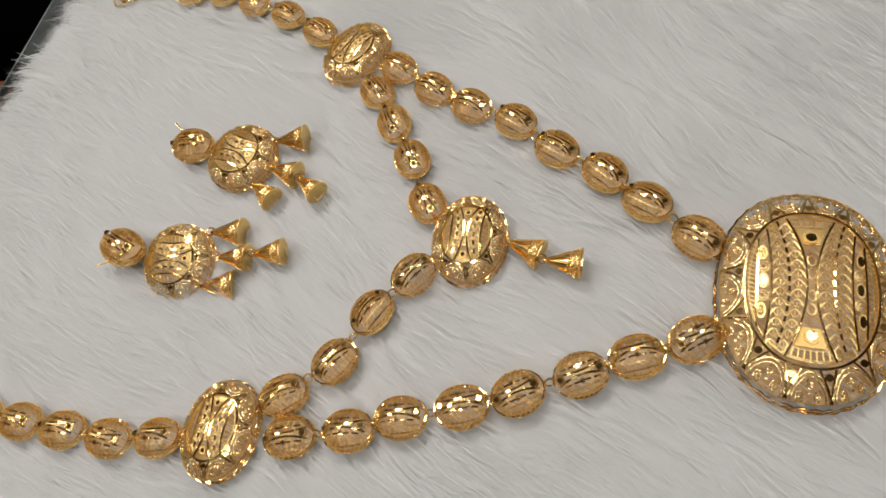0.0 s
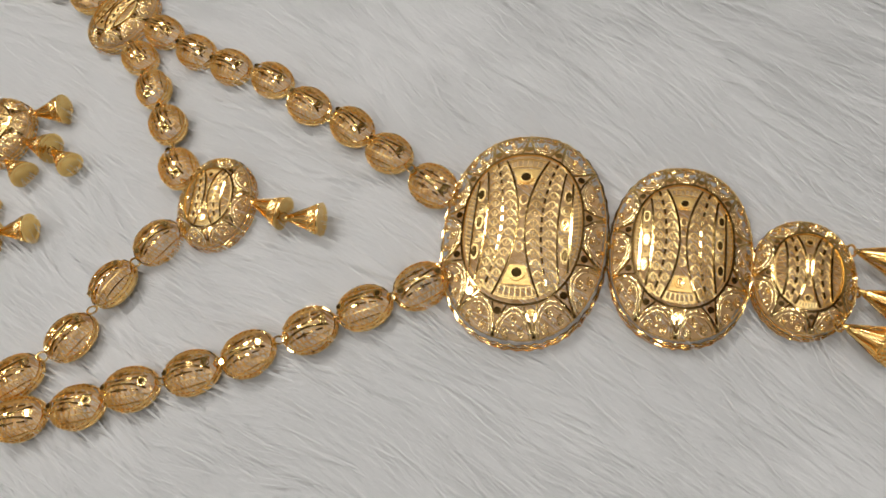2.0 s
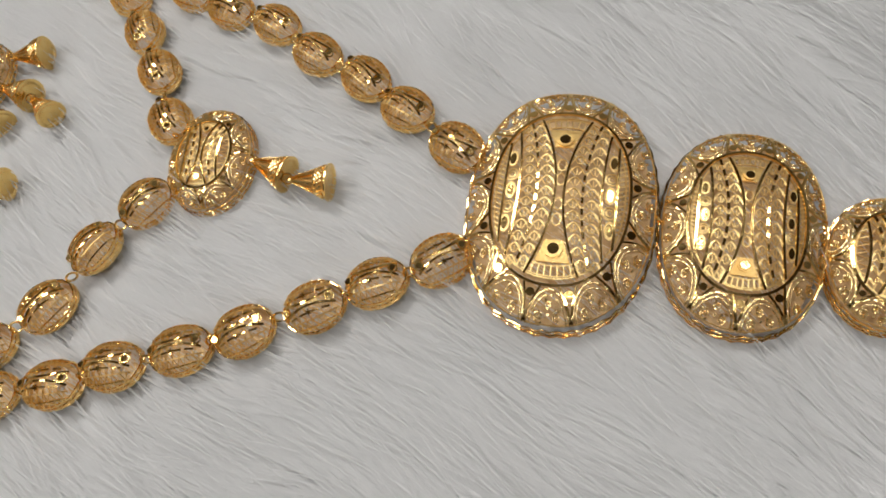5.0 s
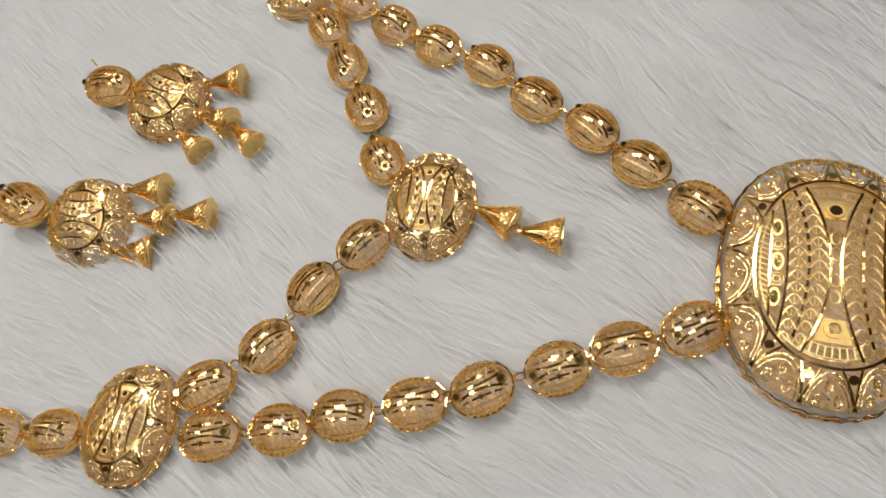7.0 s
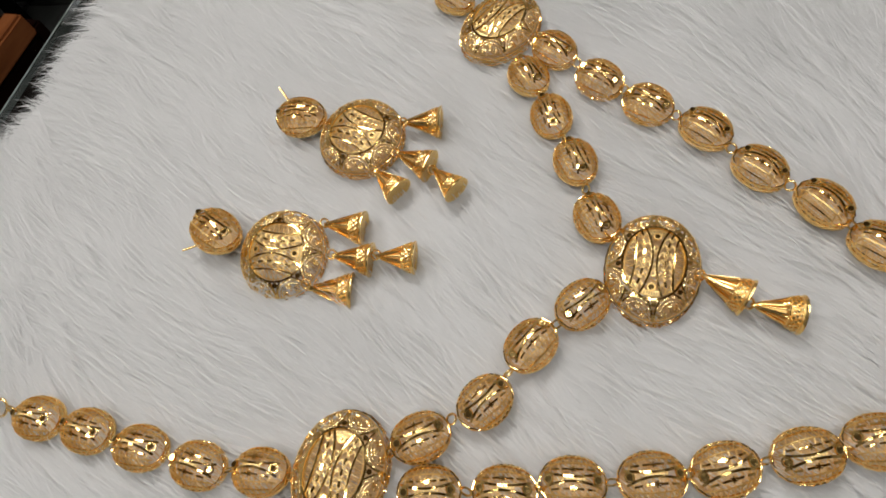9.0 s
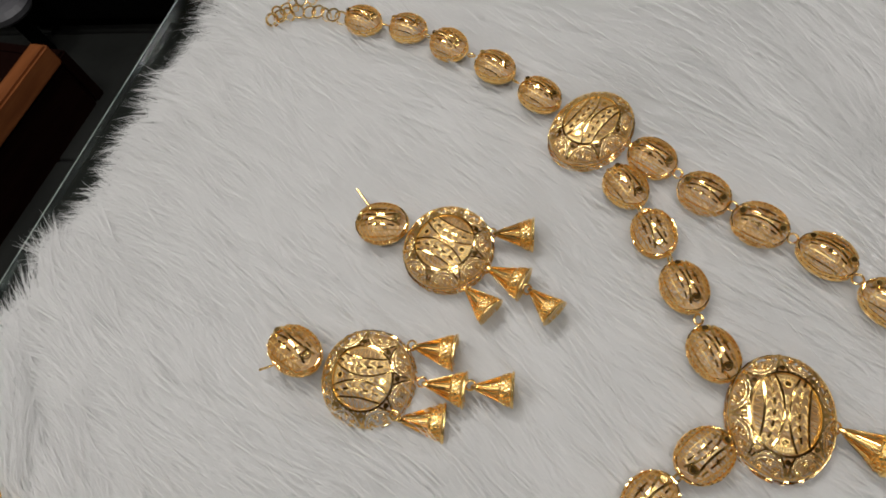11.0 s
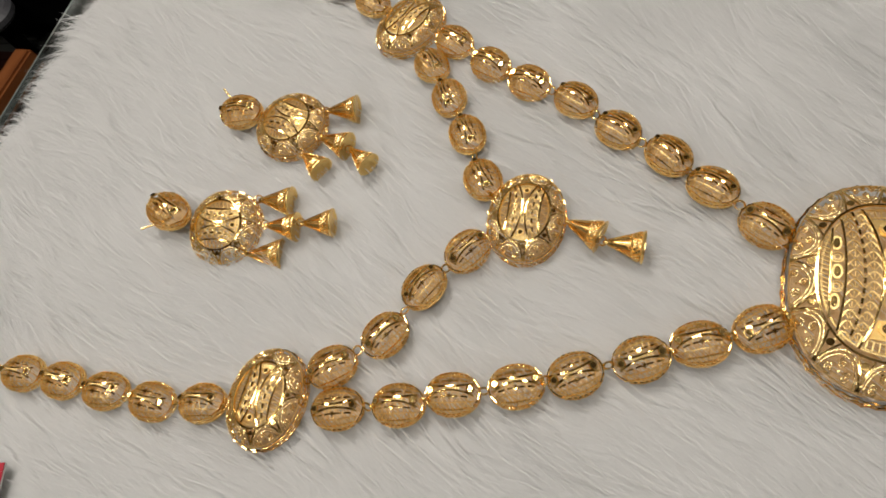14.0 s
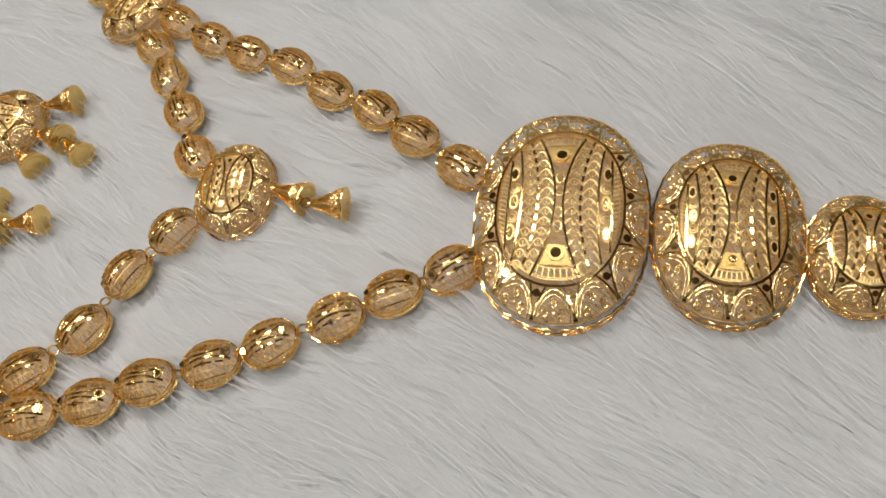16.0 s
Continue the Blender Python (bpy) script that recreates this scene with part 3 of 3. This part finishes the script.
def room():
    # Walls and ceiling are unseen, added for bounce fill and reflections in the gold.
    for name, lo, hi, mat in (("ceiling", (-2.6, -2.6, 1.76), (2.6, 2.6, 1.86), CEIL), ("wall_north", (-2.6, 2.5, -0.62), (2.6, 2.6, 1.75), WALL),
                              ("wall_south", (-2.6, -2.6, -0.62), (2.6, -2.5, 1.75), WALL), ("wall_east", (2.5, -2.49, -0.62), (2.6, 2.49, 1.75), WALL),
                              ("wall_west", (-2.6, -2.49, -0.62), (-2.5, 2.49, 1.75), WALL), ("floor", (-2.6, -2.6, -0.72), (2.6, 2.6, -0.63), GROUT)):
        tagged(part(name, box_mesh(name, lo, hi), mat, None), name.split("_")[0] + " of the dim shop", name.split("_")[0], kind="structure")
    for (lx, ly, lz), sx, sy, watts in LAMPS:
        lamp = base_of("ceiling_lamp", "square white recessed ceiling lamp, lit, unseen, five of nine added as fill", "lamp", "ceiling lamps")
        lamp.location = (lx, ly, 1.76)
        part("lamp_frame", box_mesh("lamp_frame", (-sx / 2 - 0.015, -sy / 2 - 0.015, -0.006), (sx / 2 + 0.015, sy / 2 + 0.015, 0.0), 0.002), CEIL, lamp)


room()

def bench():
    b = base_of("wooden_bench", "dark brown wooden bench with its light-catching front rail coloured orange", "bench")
    m = pose(-0.938, 0.41, -0.63, 0, 0, -8)
    for name, lo, hi, mat in (("front_panel", (-0.020, -0.9, 0.0), (0.0, 0.22, 0.10), DARKWOOD), ("seat", (-0.40, -0.9, 0.085), (-0.021, 0.22, 0.118), DARKWOOD),
                              ("front_rail", (-0.030, -0.9, 0.101), (0.006, 0.225, 0.142), WOOD), ("end_panel", (-0.40, 0.221, 0.0), (0.0, 0.245, 0.11), DARKWOOD)):
        part(name, box_mesh(name, lo, hi, 0.004), mat, b)
    b.matrix_world = m
    return b


def cabinet():
    c = base_of("black_cabinet", "black low cabinet standing on the tiled floor", "cabinet")
    part("body", box_mesh("body", (-1.75, 0.80, -0.60), (0.6, 1.5, -0.05), 0.01), BLACK, c)
    part("plinth", box_mesh("plinth", (-1.74, 0.82, -0.629), (0.59, 1.49, -0.602), 0.002), BLACK, c)
    return c


def stool():
    s = base_of("round_stool", "pale grey plastic round-topped stool on a black leg", "stool")
    w = Wire()
    rings = [(0.0, 41), (6, 46), (16, 47), (24, 40), (27, 22)]
    w.loft([[Vector((r * math.cos(2 * math.pi * k / 28), r * math.sin(2 * math.pi * k / 28), z)) for k in range(28)] for z, r in rings], False)
    top = part("seat", w.mesh("seat"), PLASTIC, s)
    top.location.z = 0.105
    leg = Wire()
    leg.tube([Vector((0, 0, 0)), Vector((0, 0, 105))], 14, n=12)
    part("leg", leg.mesh("leg"), BLACK, s)
    s.location = (-1.075, 0.748, -0.629)
    return s


def price_tag(x, y, turn):
    """White card with a red border and hand-drawn strokes."""
    t = base_of("price_tag", "white paper price tag with a red border lying on fur", "tag")
    part("card", box_mesh("card", (-0.019, -0.013, 0.0), (0.019, 0.013, 0.0004)), PAPER, t)
    for lo, hi in (((-0.019, 0.0112, 0.0005), (0.019, 0.013, 0.0007)), ((-0.019, -0.013, 0.0005), (0.019, -0.0112, 0.0007)),
                   ((0.0172, -0.0111, 0.0005), (0.019, 0.0111, 0.0007)), ((-0.019, -0.0111, 0.0005), (-0.0172, 0.0111, 0.0007))):
        part("border", box_mesh("border", lo, hi), RED, t)
    for k in range(6):
        part("ink_bar", box_mesh("ink_bar", (-0.014 + 0.005 * k, 0.0035, 0.0005), (-0.0134 + 0.005 * k, 0.0085, 0.0006)), INK, t)
    part("ink_bar", box_mesh("ink_bar", (-0.015, 0.0012, 0.0005), (0.014, 0.0016, 0.0006)), INK, t)
    t.matrix_world = pose(x * MM, y * MM, 0.0018, 2, -3, turn)
    return t


bench()
cabinet()
stool()


def floor_tiles():
    """Square floor tiles with dark joints, past the counter's edge."""
    floor = bpy.data.objects["floor"]
    mesh = box_mesh("tile", (0.003, 0.003, 0), (0.297, 0.297, 0.006), 0.0015)
    mesh.materials.append(TILE)
    for i in range(8):
        for j in range(9):
            t = part("tile", mesh, None, floor)
            t.matrix_local = pose(-2.3 + 0.3 * i, -1.0 + 0.3 * j, -0.6305)


floor_tiles()


# ---- necklace ----
necklace = base_of("necklace", "gold filigree necklace with oval beads and three pendants on fur", "necklace", lift=0.0014)
rng = random.Random(5)
for pts in CHAINS.values():
    for i, (x, y) in enumerate(pts):
        a, b = pts[max(0, i - 1)], pts[min(len(pts) - 1, i + 1)]
        turn = math.degrees(math.atan2(b[1] - a[1], b[0] - a[0]))
        bead(necklace, pose(x * MM, y * MM, -0.4 * MM, rng.uniform(-12, 12), rng.uniform(-5, 5), turn + rng.uniform(-7, 7)))
        if i:
            p = pts[i - 1]
            ring_at(necklace, (x + p[0]) / 2, (y + p[1]) / 2, 2.4, rng.uniform(50, 90), turn + rng.uniform(-25, 25))

LARGE = oval_meshes(16.2, 22.7, 3.0, 5.2, 13, 0.70, 2, 1.7)
MIDDLE = oval_meshes(12.6, 17.9, 2.8, 4.6, 11, 0.68, 2, 1.2)
SMALL = oval_meshes(8.4, 11.0, 2.6, 3.8, 8, 0.66, 1, 0.9)
DISC = oval_meshes(8.9, 11.2, 2.6, 4.2, 8, 0.64, 1, 0.95)
oval("large_pendant", LARGE, necklace, pose(0.0885, 0.0234, -0.0006, 0, 0, -9), "large oval gold filigree pendant")
oval("middle_pendant", MIDDLE, necklace, pose(0.1166, 0.0169, -0.0006, 0, 0, -12), "middle oval gold filigree pendant")
oval("small_pendant", SMALL, necklace, pose(0.1361, 0.0101, -0.0006, 0, 0, -15), "small oval gold filigree pendant")
oval("medallion", DISC, necklace, pose(-0.0158, 0.1008, -0.0006, 0, 0, -32), "oval gold filigree medallion")
oval("medallion", DISC, necklace, pose(-0.0324, -0.0060, -0.0006, 0, 0, -6), "oval gold filigree medallion")
oval("medallion", DISC, necklace, pose(0.0211, 0.0388, -0.0006, 4, 0, -5), "oval gold filigree medallion")
for x0, y0, x1, y1 in ((30.4, 37.3, 37.8, 33.9), (38.7, 32.4, 46.6, 31.5), (145.6, 13.8, 153.0, 10.7), (144.3, 6.3, 151.5, 2.2), (140.2, 0.6, 146.9, -3.3), (152.3, 2.6, 159.4, -1.6)):
    bell(necklace, x0, y0, x1, y1, rng.uniform(0, 60))
    ring_at(necklace, x0 - 0.8, y0 + 0.4, 2.6, 35, rng.uniform(0, 90))
for x, y in ((75.0, 33.6), (72.9, 17.3), (104.4, 19.5), (128.6, 12.3), (-6.8, 96.0), (-10.5, 89.0), (-24.0, 107.5), (12.5, 45.0), (13.5, 35.0), (-23.6, -6.3), (-23.5, -1.5), (-41.3, -8.3)):
    ring_at(necklace, x, y, 2.3, rng.uniform(30, 80), rng.uniform(0, 180))


def chain_run(pts):
    for i in range(len(pts) - 1):
        (xa, ya), (xb, yb) = pts[i], pts[i + 1]
        k = max(1, round(math.hypot(xb - xa, yb - ya) / 3.0))
        for j in range(k):
            q = (j + 0.5) / k
            ring_at(necklace, xa + (xb - xa) * q, ya + (yb - ya) * q, 1.2 + 0.5 * (j % 2), 20 if (i + j) % 2 else 68, rng.uniform(-25, 25), "chain_link", CHAIN)


chain_run([(-87.5, 139.0), (-98, 142), (-105, 142), (-112, 138.5), (-107, 144.5), (-97.5, 150), (-92.7, 153.2), (-82.4, 157.0), (-72, 160)])
chain_run([(-105.0, -4.4), (-112, -3.8), (-120, -1.8), (-130, 0.8), (-140, 3.4)])

# ---- earrings ----
EAR_DISC = oval_meshes(10.1, 10.0, 2.6, 4.2, 8, 0.64, 1, 0.95)


def earring(stud, disc, bells, post, turn_stud, turn_disc, lean, raised, size, sunk):
    e = base_of("earring", "gold filigree earring with oval stud, medallion and four bell drops", "earring", "pair of earrings", 0.0016)
    oval("medallion", EAR_DISC, e, pose(disc[0] * MM, disc[1] * MM, -sunk * MM, 9 * sunk) @ pose(0, 0, 0, 0, 0, turn_disc))
    s = bead(e, pose(stud[0] * MM, stud[1] * MM, raised * MM, 0, 0, turn_stud) @ pose(0, 0, 0, lean) @ Matrix.Scale(size, 4))
    s.name = "stud"
    w = Wire()
    w.tube([Vector((stud[0], stud[1], 2.0)), Vector((post[0] * 0.6 + stud[0] * 0.4, post[1] * 0.6 + stud[1] * 0.4, 2.4)), Vector((post[0], post[1], 3.2))], 0.24, n=8)
    part("post", w.mesh("post"), GOLD, e)
    for i, (x0, y0, x1, y1) in enumerate(bells):
        bell(e, x0, y0, x1, y1, rng.uniform(0, 60), 1.4 * sunk if i == 2 else 0.3 * sunk)
        ring_at(e, x0 - 0.7, y0 + 0.3, 2.4, 40, rng.uniform(0, 90))
    ring_at(e, (stud[0] * 0.45 + disc[0] * 0.55), (stud[1] * 0.45 + disc[1] * 0.55), 2.4, 60, rng.uniform(0, 90))
    return e


earring((-60.3, 71.8), (-44.3, 67.1), [(-34.1, 71.0, -25.8, 71.7), (-34.3, 62.4, -26.4, 59.7), (-38.7, 57.7, -32.6, 53.1), (-25.1, 58.3, -19.5, 53.8)], (-68.7, 80.4), 5, 66, 8, 0.6, 1.08, 0.4)
earring((-72.6, 39.0), (-56.0, 36.8), [(-47.0, 43.6, -38.5, 43.6), (-43.5, 36.3, -35.3, 36.3), (-47.6, 29.1, -38.7, 29.9), (-33.7, 36.9, -25.9, 37.5)], (-79.3, 34.6), -30, 88, -14, 1.0, 1.12, 1.5)

# ---- price tags ----
price_tag(-110.6, -41.2, 9.0)
